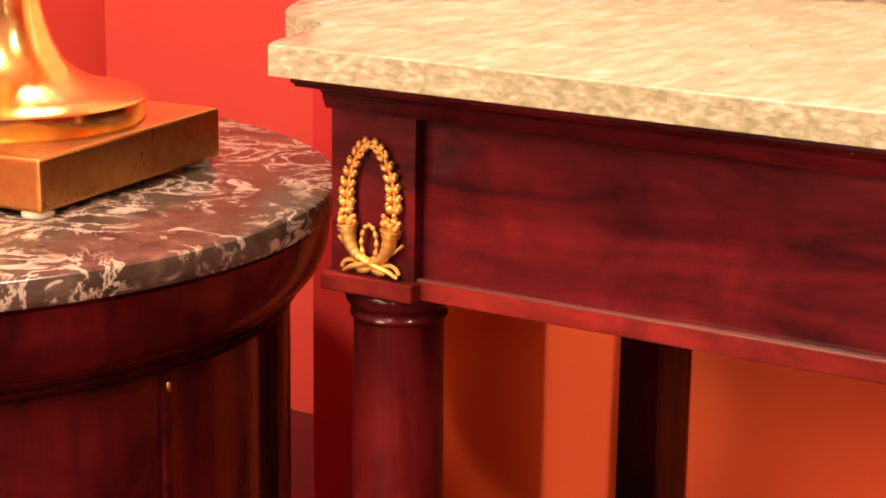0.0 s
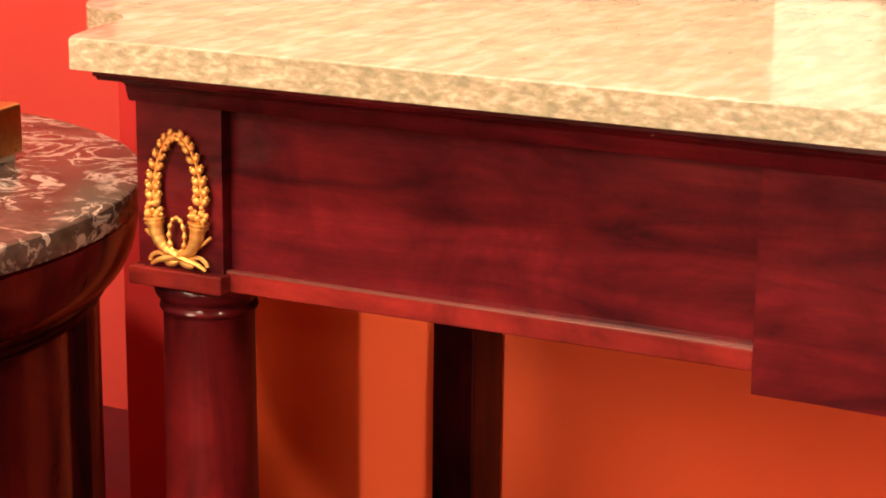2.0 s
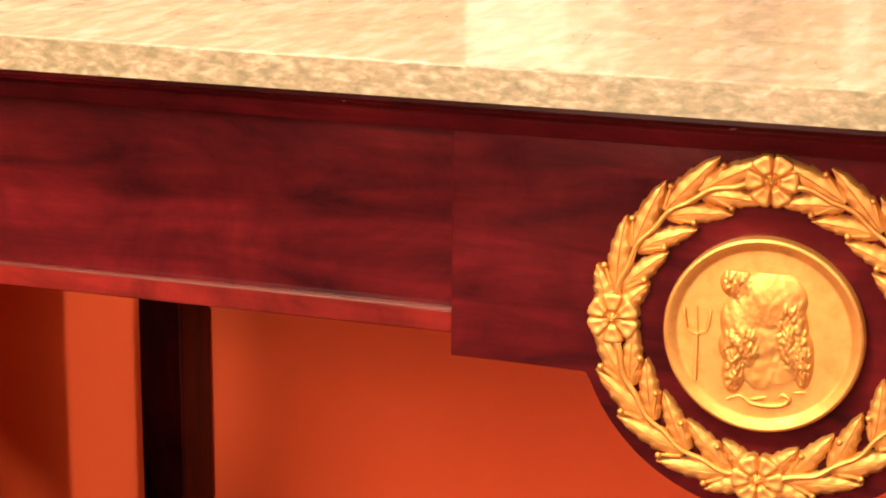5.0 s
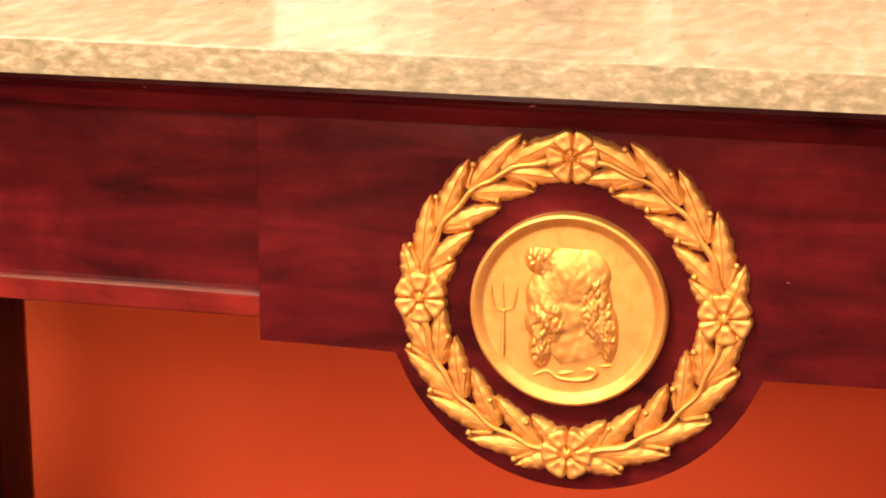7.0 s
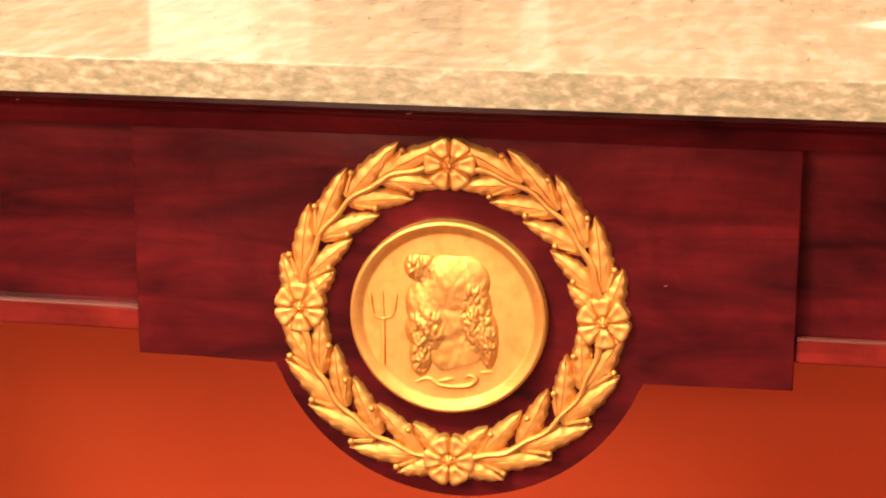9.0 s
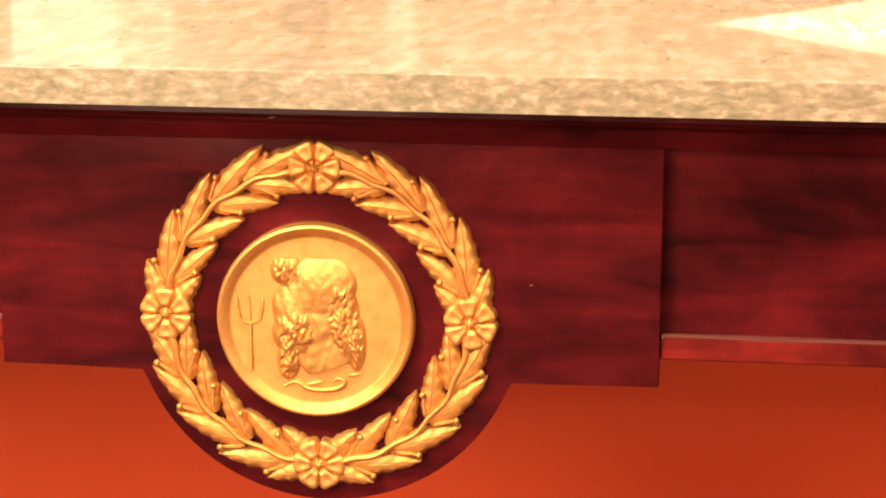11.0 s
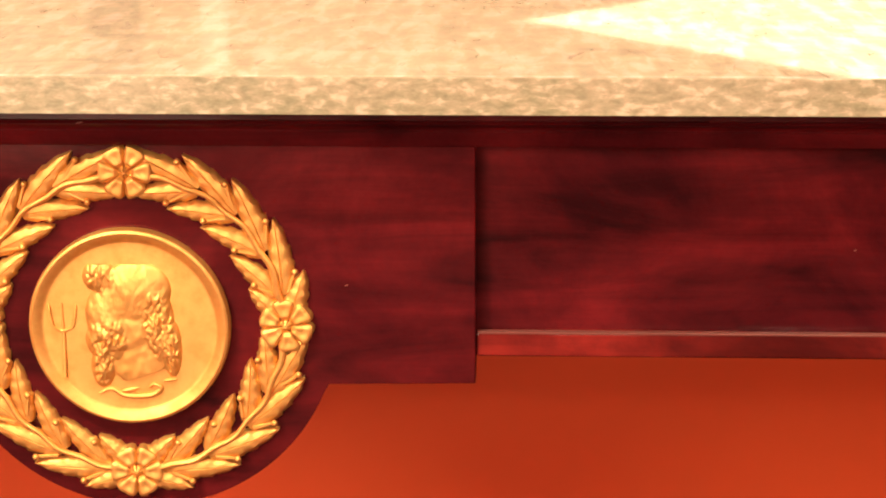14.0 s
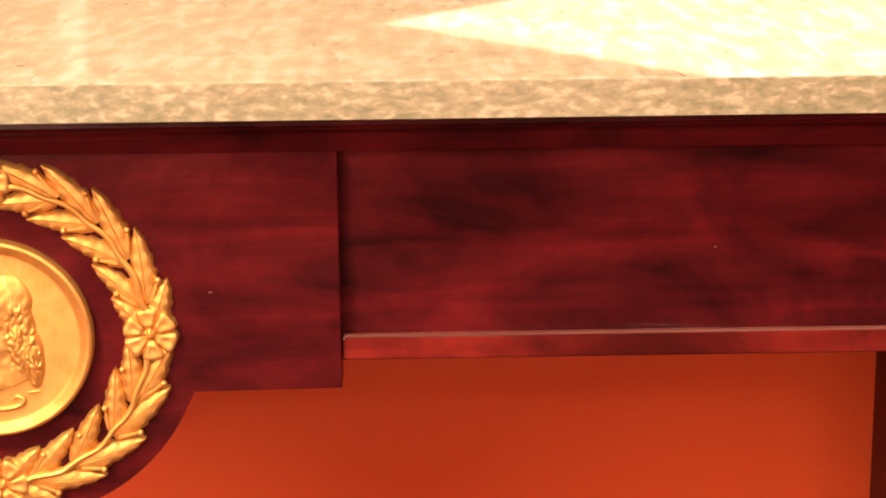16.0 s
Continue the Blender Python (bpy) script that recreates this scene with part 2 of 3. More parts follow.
def bend(points, steps=14):
    """Points on a smooth curve through a few given ones (Catmull-Rom)."""
    p = [Vector(q) for q in points]
    p = [2 * p[0] - p[1]] + p + [2 * p[-1] - p[-2]]
    out = []
    for i in range(1, len(p) - 2):
        for k in range(steps):
            s = k / steps
            out.append(0.5 * (2 * p[i] + (p[i + 1] - p[i - 1]) * s + (2 * p[i - 1] - 5 * p[i] + 4 * p[i + 1] - p[i + 2]) * s * s + (3 * p[i] - p[i - 1] - 3 * p[i + 1] + p[i + 2]) * s ** 3))
    out.append(p[-2])
    return out


def leaf(bm, centre, root, tip, width, face_y, lift, flip=1):
    """A laurel leaf in relief: runs from root to tip, both (degrees, radius) on a ring, with a
    creased midrib, shallow side veins and teeth that point forward."""
    n, rows = 26, []
    across = (-1.0, -0.93, -0.6, -0.3, -0.07, 0.0, 0.07, 0.3, 0.6, 0.93, 1.0)

    def ring_point(a, r):
        return Vector((centre[0] + flip * r * math.cos(radians(a)), 0, centre[1] + r * math.sin(radians(a))))

    p0, p2 = ring_point(*root), ring_point(*tip)
    p1 = ring_point(0.5 * (root[0] + tip[0]), 0.5 * (root[1] + tip[1])).lerp((p0 + p2) / 2, 0.35)

    def middle(s):
        return p0 * (1 - s) ** 2 + p1 * (2 * s * (1 - s)) + p2 * s ** 2

    for i in range(n + 1):
        s = i / n
        d = (middle(min(1, s + 0.02)) - middle(max(0, s - 0.02))).normalized()
        side = Vector((-d.z, 0, d.x))
        half = width * 1.02 * (0.06 + s) ** 0.50 * max(0.0, 1 - s) ** 0.76
        tooth = (s * 4.6) % 1.0
        half = max(half * (0.90 + 0.22 * tooth if 0.15 < s < 0.95 else 1.0), 0.0003)
        c = middle(s)
        out = lift * (0.62 + 0.38 * math.sin(math.pi * (0.1 + 0.8 * s))) + 0.0012 * s
        row = []
        for f in across:
            g = abs(f)
            if g == 1.0:
                h = 0.0
            elif g > 0.9:
                h = 0.48
            else:
                h = 0.76 + 0.27 * math.cos(0.5 * math.pi * g) - (0.13 if g == 0.0 else 0.0)
                h += 0.045 * math.sin(2 * math.pi * (4.6 * s - 0.9 * g)) * (1 if g > 0.2 else 0)
            p = c + side * (half * f)
            row.append(bm.verts.new((p.x, face_y - out * h, p.z)))
        rows.append(row)
    for a, b in zip(rows, rows[1:]):
        for k in range(len(a) - 1):
            bm.faces.new((a[k], a[k + 1], b[k + 1], b[k]))


# ---- the room ----
FACE, RECESS, WALL_Y = 1.438, 1.453, 2.06


def structure(name, bm, material, label, category):
    return tagged(part(name, bm, material), label, category, kind="structure")


structure("floor", box(-2.4, 3.2, -2.7, 2.9, -0.1, 0.0), CARPET, "dark red carpeted floor under the furniture", "floor")
structure("wall_pier", box(-1.19, 3.1, WALL_Y, WALL_Y + 0.2, 0.0, 2.7), PIER, "terracotta-coloured wall behind the console table", "wall")
structure("wall_pier_edge", box(-1.325, -1.19, WALL_Y - 0.012, WALL_Y + 0.2, 0.0, 2.7, 0.003), DEEP_RED, "deep red strip at the edge of the wall pier", "wall")
structure("wall_north", box(-2.4, -1.15, 2.76, 2.9, 0.0, 2.7), WALL, "bright red painted wall set back beyond the pier", "wall")
structure("wall_pier_return", box(-1.31, -1.15, WALL_Y + 0.2, 2.76, 0.0, 2.7), WALL, "red painted return of the wall pier", "wall")
structure("wall_west", box(-2.4, -2.3, -2.7, 2.76, 0.0, 2.7), WALL, "red painted side wall of the room", "wall")
structure("wall_east", box(3.1, 3.2, -2.7, 2.26, 0.0, 2.7), WALL, "red painted side wall of the room", "wall")
structure("wall_south", box(-2.3, 3.1, -2.7, -2.6, 0.0, 2.7), WALL, "red painted wall opposite the console table", "wall")
structure("ceiling", box(-2.4, 3.2, -2.7, 2.9, 2.7, 2.8), CEILING, "plain off-white ceiling of the room", "ceiling")

# ---- console table ----
table = thing("console_table", (0, 1.7, 0), "mahogany console table with cream marble top and gilt mounts", "console table")

side = bend([(-0.889, 1.368, 0), (-0.899, 1.40, 0), (-0.908, 1.44, 0), (-0.914, 1.48, 0), (-0.93, 1.512, 0), (-0.962, 1.528, 0), (-1.0, 1.548, 0), (-1.024, 1.583, 0), (-1.048, 1.635, 0), (-1.075, 1.72, 0), (-1.09, 1.86, 0), (-1.09, 2.05, 0)], 4)
left = [(p.x, p.y) for p in side]
outline = left[::-1][:-1] + [left[0]] + [(-x, y) for x, y in left]
marble = part("marble_top", slab(outline[::-1], 0.891, 0.92, 0.0022), MARBLE, table, "polished cream marble with grey-green speckled edge")
# Upright faces take the edge colour, darkened for their weaker light.
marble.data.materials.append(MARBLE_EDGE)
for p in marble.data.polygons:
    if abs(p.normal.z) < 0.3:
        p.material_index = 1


def swept_cornice():
    prof = [(0.0, 0.8535), (0.0045, 0.854), (0.006, 0.856), (0.0085, 0.866), (0.0080, 0.867)]
    prof += [(0.008 + 0.022 * (1 - math.cos(a)), 0.867 + 0.009 * math.sin(a)) for a in (math.pi / 2 * k / 7 for k in range(8))]
    prof += [(0.033, 0.8765), (0.034, 0.879), (0.037, 0.8805), (0.037, 0.8905), (0.0, 0.8905)]
    bm = bmesh.new()
    rows = []
    for o, z in prof:
        s = 0.55 * o
        rows.append([bm.verts.new(p) for p in ((-0.868 - s, 2.0, z), (-0.868 - s, FACE - o, z), (0.868 + s, FACE - o, z), (0.868 + s, 2.0, z))])
    for a, b in zip(rows, rows[1:]):
        for k in range(3):
            bm.faces.new((a[k], a[k + 1], b[k + 1], b[k]))
    return bm


part("cornice", swept_cornice(), MAHOGANY_TRIM, table, "dark moulded mahogany cornice", True)
part("frieze_panel", box(-0.80, 0.80, RECESS, RECESS + 0.03, 0.682, 0.8885), MAHOGANY, table, "figured mahogany frieze panel, recessed")
part("ledge_moulding", box(-0.776, -0.2625, RECESS - 0.010, RECESS + 0.02, 0.680, 0.7000, 0.0022, 3), MAHOGANY_RED, table, "thin reddish lower edge strip")
part("ledge_moulding", box(0.2705, 0.776, RECESS - 0.010, RECESS + 0.02, 0.6832, 0.7032, 0.0022, 3), MAHOGANY_RED, table, "thin reddish lower edge strip")


# Worn arris of the ledge; the pale colour also paints its highlight.
for x0, x1, up in ((-0.775, -0.2635, 0.0), (0.2715, 0.775, 0.0032)):
    part("worn_glint_edge", box(x0, x1, RECESS - 0.0105, RECESS - 0.004, 0.6985 + up, 0.7006 + up, 0.0008), WORN_GLINT, table, "pale worn arris along the ledge, its highlight in the colour")


def tablet():
    """The middle block with the round tongue below it."""
    pts = [(-0.262, 0.8885), (-0.262, 0.662)]
    r, cz = 0.158, 0.7140
    a0 = math.asin((cz - 0.662) / r)
    pts += [(0.004 - r * math.cos(a), cz - r * math.sin(a)) for a in (a0 + (math.pi - 2 * a0) * k / 40 for k in range(41))]
    pts += [(0.27, 0.662), (0.27, 0.8885)]
    bm = bmesh.new()
    front = [bm.verts.new((x, FACE, z)) for x, z in pts]
    back = [bm.verts.new((x, FACE + 0.04, z)) for x, z in pts]
    cap = bm.faces.new(front)
    bm.faces.new(back[::-1])
    n = len(pts)
    for i in range(n):
        bm.faces.new((front[i], back[i], back[(i + 1) % n], front[(i + 1) % n]))
    bmesh.ops.bevel(bm, geom=list(cap.edges), offset=0.0012, segments=2, profile=0.5, affect="EDGES")
    return bm


part("centre_tablet", tablet(), MAHOGANY, table, "raised mahogany centre block with a round tongue")
part("apron_backing", box(-0.84, 0.84, 1.60, 1.62, 0.70, 0.885), MAHOGANY, table)

for sx in (-1, 1):
    cx = sx * 0.821
    part("corner_block", box(cx - 0.047, cx + 0.047, FACE, 1.535, 0.697, 0.8885, 0.0012), MAHOGANY, table, "plain mahogany corner block")
    part("impost", box(cx - 0.052, cx + 0.051, FACE - 0.012, 1.54, 0.680, 0.698, 0.0026, 3), MAHOGANY_RED, table, "thin proud slab above the column")
    cap = [(0.0435, 0.6485), (0.0465, 0.650), (0.0478, 0.653), (0.0465, 0.6565), (0.0445, 0.658), (0.0445, 0.6605)]
    cap += [(0.0445 + 0.0085 * math.sin(a), 0.6605 + 0.0145 * (1 - math.cos(a))) for a in (math.pi / 2 * k / 6 for k in range(1, 7))]
    cap += [(0.0515, 0.6775), (0.049, 0.6800)]
    column = part("column", turned([(0.0475, 0.09), (0.0465, 0.35), (0.0445, 0.55), (0.0440, 0.6485)], cx, 1.485), MAHOGANY_UP, table, "round polished mahogany column", True)
    part("capital", turned(cap, cx, 1.485), MAHOGANY, column, "turned capital ring", True)
    part("column_base", turned([(0.060, 0.06), (0.060, 0.07), (0.055, 0.082), (0.050, 0.09)], cx, 1.485), MAHOGANY, column, "", True)
    part("side_rail", box(cx - 0.045 if sx < 0 else cx + 0.02, cx - 0.02 if sx < 0 else cx + 0.045, 1.535, 1.99, 0.697, 0.8885), MAHOGANY, table)
# Same wood as the table; the darker colour holds the shade back there.
part("back_pilaster", box(-0.827, -0.772, 1.975, 2.055, 0.06, 0.8885, 0.003), MAHOGANY_DARK_SHADED, table, "square back leg, coloured dark for the shade under the table")
part("back_pilaster", box(0.842, 0.915, 1.975, 2.055, 0.06, 0.8885, 0.003), MAHOGANY_DARK_SHADED, table, "square back leg, coloured dark for the shade under the table")
part("plinth", box(-0.95, 0.95, 1.41, 2.05, 0.0, 0.06, 0.004), MAHOGANY, table)

for x, y, z, wide in ((0.169, FACE, 0.742, 0.0016), (0.565, RECESS, 0.769, 0.0012), (-0.028, FACE - 0.0338, 0.8772, 0.0030), (-0.343, FACE - 0.0338, 0.8772, 0.0016)):
    bm = bmesh.new()
    ball(bm, (x, y, z), (wide, 0.0007, 0.0004), 0.2, 8, 6)
    part("chip", bm, WORN_GLINT, table, "tiny pale chip in the varnish", True)

# ---- gilt mounts on the table ----
CX, CZ, MR = -0.0008, 0.7105, 0.1215


def on_ring(a, r):
    return (CX + r * math.cos(a), CZ + r * math.sin(a))


def ring_stem():
    """The one bent stem that carries the leaves, all the way round."""
    bm = bmesh.new()
    n, m = 160, 8
    rings = []
    for k in range(n):
        a = 2 * math.pi * k / n
        r = MR - 0.001 + 0.0012 * math.sin(20 * a)
        rad = 0.0026 + 0.0005 * math.sin(4 * a + 1)
        near = abs((math.degrees(a) + 45) % 90 - 45)
        deep = 0.0026 + 0.0042 * min(1.0, near / 11)
        row = []
        for q in range(m):
            b = 2 * math.pi * q / m
            x, z = on_ring(a, r + rad * math.cos(b))
            row.append(bm.verts.new((x, FACE - deep - rad * math.sin(b), z)))
        rings.append(row)
    for k in range(n):
        p, q = rings[k], rings[(k + 1) % n]
        for i in range(m):
            bm.faces.new((p[i], p[(i + 1) % m], q[(i + 1) % m], q[i]))
    return bm


mount = part("wreath", ring_stem(), GILT, table, "gilt bronze laurel wreath, four rosettes", True)


def berry(sx, a, r):
    """A berry on its own short stalk between two leaves."""
    bm = bmesh.new()
    x, z = r * math.cos(a), CZ + r * math.sin(a)
    a2, r2 = a - 0.11, MR + 0.35 * (r - MR)
    x2, z2 = r2 * math.cos(a2), CZ + r2 * math.sin(a2)
    tube(bm, [(CX + sx * x2, FACE - 0.0052, z2), (CX + sx * x, FACE - 0.0060, z)], [0.0016, 0.0013], 6)
    ball(bm, (CX + sx * x, FACE - 0.0075, z), (0.0027, 0.0027, 0.0028), 0, 10, 7)
    return bm


rng = random.Random(4)
for sx in (-1, 1):
    for lo in (-90, 0):
        for k in range(5):
            tip = lo + 18.1 * (k + 1) - (3.0 if k == 4 else 0.0)
            for out in (1, -1):
                j = rng.uniform(-1.0, 1.0)
                reach = (0.1434 if out > 0 else 0.0980) + rng.uniform(-0.0010, 0.0010)
                if k == 4:
                    reach = 0.1385 if out > 0 else 0.1045
                start = (max(tip - 25.5, lo + 1) + j, MR + 0.0014 * out)
                bm = bmesh.new()
                leaf(bm, (CX, CZ), start, (tip + j, reach), 0.0208 if out > 0 else 0.0190, FACE, 0.0066 - 0.0006 * (k % 2), sx)
                part("leaf", bm, GILT, mount, "", True)
                if k < 4:
                    part("berry", berry(sx, radians(tip + 0.8 + j), 0.1375 if out > 0 else 0.1035), GILT, mount, "", True)


def rosette(x, z, turn):
    """A flower of six notched, cupped petals round a bead, with small sepals showing between."""
    bm = bmesh.new()
    n, m = 96, 18
    rings = []
    for j in range(m + 1):
        s = j / m
        row = []
        for k in range(n):
            a = 2 * math.pi * k / n
            w = (3 * a / math.pi) % 1.0 - 0.5
            lobe = max(0.0, 1 - (abs(w) / 0.5) ** 7.0)
            notch = 0.03 * math.exp(-(w / 0.09) ** 2)
            r = 0.0222 * s * (1 - (0.22 * (1 - lobe) + notch) * s ** 2)
            cup = math.exp(-((s - 0.62) / 0.20) ** 2) * math.exp(-(w / 0.22) ** 2)
            h = 0.0058 + 0.0040 * lobe * min(1.0, 0.35 + s / 0.45) * (1 - 0.55 * max(0.0, (s - 0.8) / 0.2) ** 2) - 0.0009 * cup
            h += 0.0030 * math.exp(-(s / 0.13) ** 4) - 0.0022 * math.exp(-((s - 0.24) / 0.07) ** 2)
            h += 0.0014 * math.exp(-((s - 0.40) / 0.07) ** 2) * (1 - lobe)
            if j == m:
                h = 0.0
            row.append(bm.verts.new((x + r * math.cos(a + turn), FACE - h, z + r * math.sin(a + turn))))
        rings.append(row)
    for p, q in zip(rings, rings[1:]):
        for k in range(n):
            bm.faces.new((p[k], p[(k + 1) % n], q[(k + 1) % n], q[k]))
    bmesh.ops.remove_doubles(bm, verts=bm.verts[:], dist=1e-6)
    return bm


for a, tn in ((0, 0.12), (90, 0.52), (180, 0.02), (270, 0.52)):
    x, z = on_ring(radians(a), MR + 0.001)
    part("rosette", rosette(x, z, tn), GILT, mount, "gilt six-petalled flower", True)


PX, PZ = -0.002, 0.7088


def dish():
    """The round plaque: a sloping raised rim round a flat field."""
    prof = [(0.0795, 0.0), (0.0797, 0.006), (0.0785, 0.0098), (0.0765, 0.0108), (0.0735, 0.0098), (0.0705, 0.0072), (0.0690, 0.0062), (0.0675, 0.0060), (0.055, 0.0064), (0.03, 0.0068), (0.006, 0.0070)]
    bm = bmesh.new()
    n = 96
    rings = [[bm.verts.new((PX + r * math.cos(a), FACE - h, PZ + r * math.sin(a))) for a in (2 * math.pi * k / n for k in range(n))] for r, h in prof]
    for a, b in zip(rings, rings[1:]):
        for k in range(n):
            bm.faces.new((a[k], a[(k + 1) % n], b[(k + 1) % n], b[k]))
    bm.faces.new(rings[-1])
    return bm


plaque = part("plaque", dish(), GILT, table, "round gilt bronze plaque with a raised rim", True)
FIELD = FACE - 0.0066


def relief_mass():
    """A plain raised shape in one shell: a smooth dome above, rough tufts hanging before and behind,
    a flat slope between them that ends in a straight slanting cut."""
    # place across and up, radii, height, roughness
    smooth = [(0.006, 0.0300, 0.028, 0.0235, 0.0080, 0.25), (-0.0175, 0.010, 0.0170, 0.024, 0.0066, 0.25), (0.006, -0.012, 0.026, 0.036, 0.0038, 0.0), (0.002, 0.002, 0.018, 0.022, 0.0048, 0.1)]
    tufts = [(-0.022, 0.041, 0.0135, 0.013, 0.0066, 0.9), (-0.0175, -0.010, 0.0175, 0.019, 0.0068, 1.0), (-0.022, -0.032, 0.0095, 0.018, 0.0060, 1.0), (0.023, 0.002, 0.013, 0.030, 0.0064, 0.9), (0.033, -0.017, 0.008, 0.024, 0.0054, 1.0)]
    curls = random.Random(12)
    knobs = []
    for bx, bz, rx, rz, up, ro in tufts:
        for k in range(int(22000 * rx * rz * 8)):
            a, q = curls.uniform(0, 6.283), curls.uniform(0, 1) ** 0.5
            knobs.append((bx + rx * q * math.cos(a), bz + rz * q * math.sin(a), curls.uniform(0.0016, 0.0030), curls.uniform(0.0032, 0.0070), curls.uniform(-0.5, 0.5), curls.uniform(0.0012, 0.0026)))
    step, nx, nz = 0.0007, 120, 150
    bm = bmesh.new()
    grid = []
    for j in range(nz):
        row = []
        for i in range(nx):
            x, z = -0.041 + step * i, -0.053 + step * j
            h = rough = 0.0
            for bx, bz, rx, rz, up, ro in smooth + tufts:
                d = 1 - ((x - bx) / rx) ** 2 - ((z - bz) / rz) ** 2
                if d > 0:
                    if up == 0.0038 and z < -0.0475 + 0.34 * (x + 0.013):
                        continue
                    v = up * d ** (0.22 if ro < 0.05 else 0.62)
                    rough = max(rough, ro * min(1.0, 2.0 * d))
                    h += v ** 2.6
            h = h ** (1 / 2.6)
            if h > 0:
                lump = 0.0
                for kx, kz, kr, kl, lean, up in knobs:
                    dz = z - kz
                    if abs(dz) < kl:
                        dx = x - kx - lean * dz
                        d = 1 - (dx / kr) ** 2 - (dz / kl) ** 2
                        if d > 0:
                            lump = max(lump, up * d ** 0.7)
                h += rough * (lump - 0.0012)
                h += 0.0006 * noise.noise(Vector((x * 170 + z * 60, z * 110 - x * 90, 3.0))) + rough * 0.0008 * noise.noise(Vector((x * 480, z * 300, 9.0)))
            row.append(bm.verts.new((PX + x, FIELD - max(h, 0.0) + (0.0006 if h <= 0 else 0.0), PZ + z)))
        grid.append(row)
    for j in range(nz - 1):
        for i in range(nx - 1):
            q = (grid[j][i], grid[j][i + 1], grid[j + 1][i + 1], grid[j + 1][i])
            if any(v.co.y < FIELD - 0.0001 for v in q):
                bm.faces.new(q)
    loose = [v for v in bm.verts if not v.link_faces]
    bmesh.ops.delete(bm, geom=loose, context="VERTS")
    return bm


part("relief", relief_mass(), GILT, plaque, "raised gilt relief with curled tufts", True)


def trident():
    bm = bmesh.new()
    y, x0 = FIELD - 0.0006, PX - 0.0525
    tube(bm, [(x0, y, PZ - 0.042), (x0 + 0.0003, y, PZ - 0.004)], [0.0019, 0.0014], 6)
    tube(bm, [(x0, y, PZ - 0.004), (x0 - 0.0005, y, PZ + 0.019)], [0.0013, 0.0006], 6)
    for s in (-1, 1):
        tube(bm, bend([(x0, y, PZ - 0.003), (x0 + s * 0.007, y, PZ - 0.001), (x0 + s * 0.0095, y, PZ + 0.007), (x0 + s * 0.0108, y, PZ + 0.018)], 5), [0.0013] * 15 + [0.0005], 6)
    ball(bm, (x0, y, PZ - 0.0035), (0.0036, 0.0016, 0.0016), 0, 10, 6)
    return bm


part("trident", trident(), GILT, plaque, "thin raised three-pronged fork", True)


def scroll():
    bm = bmesh.new()
    y = FIELD - 0.0004
    pts = bend([(-0.028, y, PZ - 0.055), (-0.018, y, PZ - 0.051), (-0.009, y, PZ - 0.056), (0.004, y, PZ - 0.057), (0.016, y, PZ - 0.055), (0.021, y, PZ - 0.050), (0.016, y, PZ - 0.047), (0.012, y, PZ - 0.050)], 6)
    tube(bm, pts, [0.0010 + 0.0016 * math.sin(math.pi * k / (len(pts) - 1)) for k in range(len(pts))], 8)
    ball(bm, (-0.004, y, PZ - 0.052), (0.008, 0.0018, 0.0016), 0.25, 10, 6)
    ball(bm, (0.029, y, PZ - 0.0435), (0.006, 0.0013, 0.0014), 0.15, 10, 6)
    return bm


part("scroll", scroll(), GILT, plaque, "small raised wavy scroll", True)


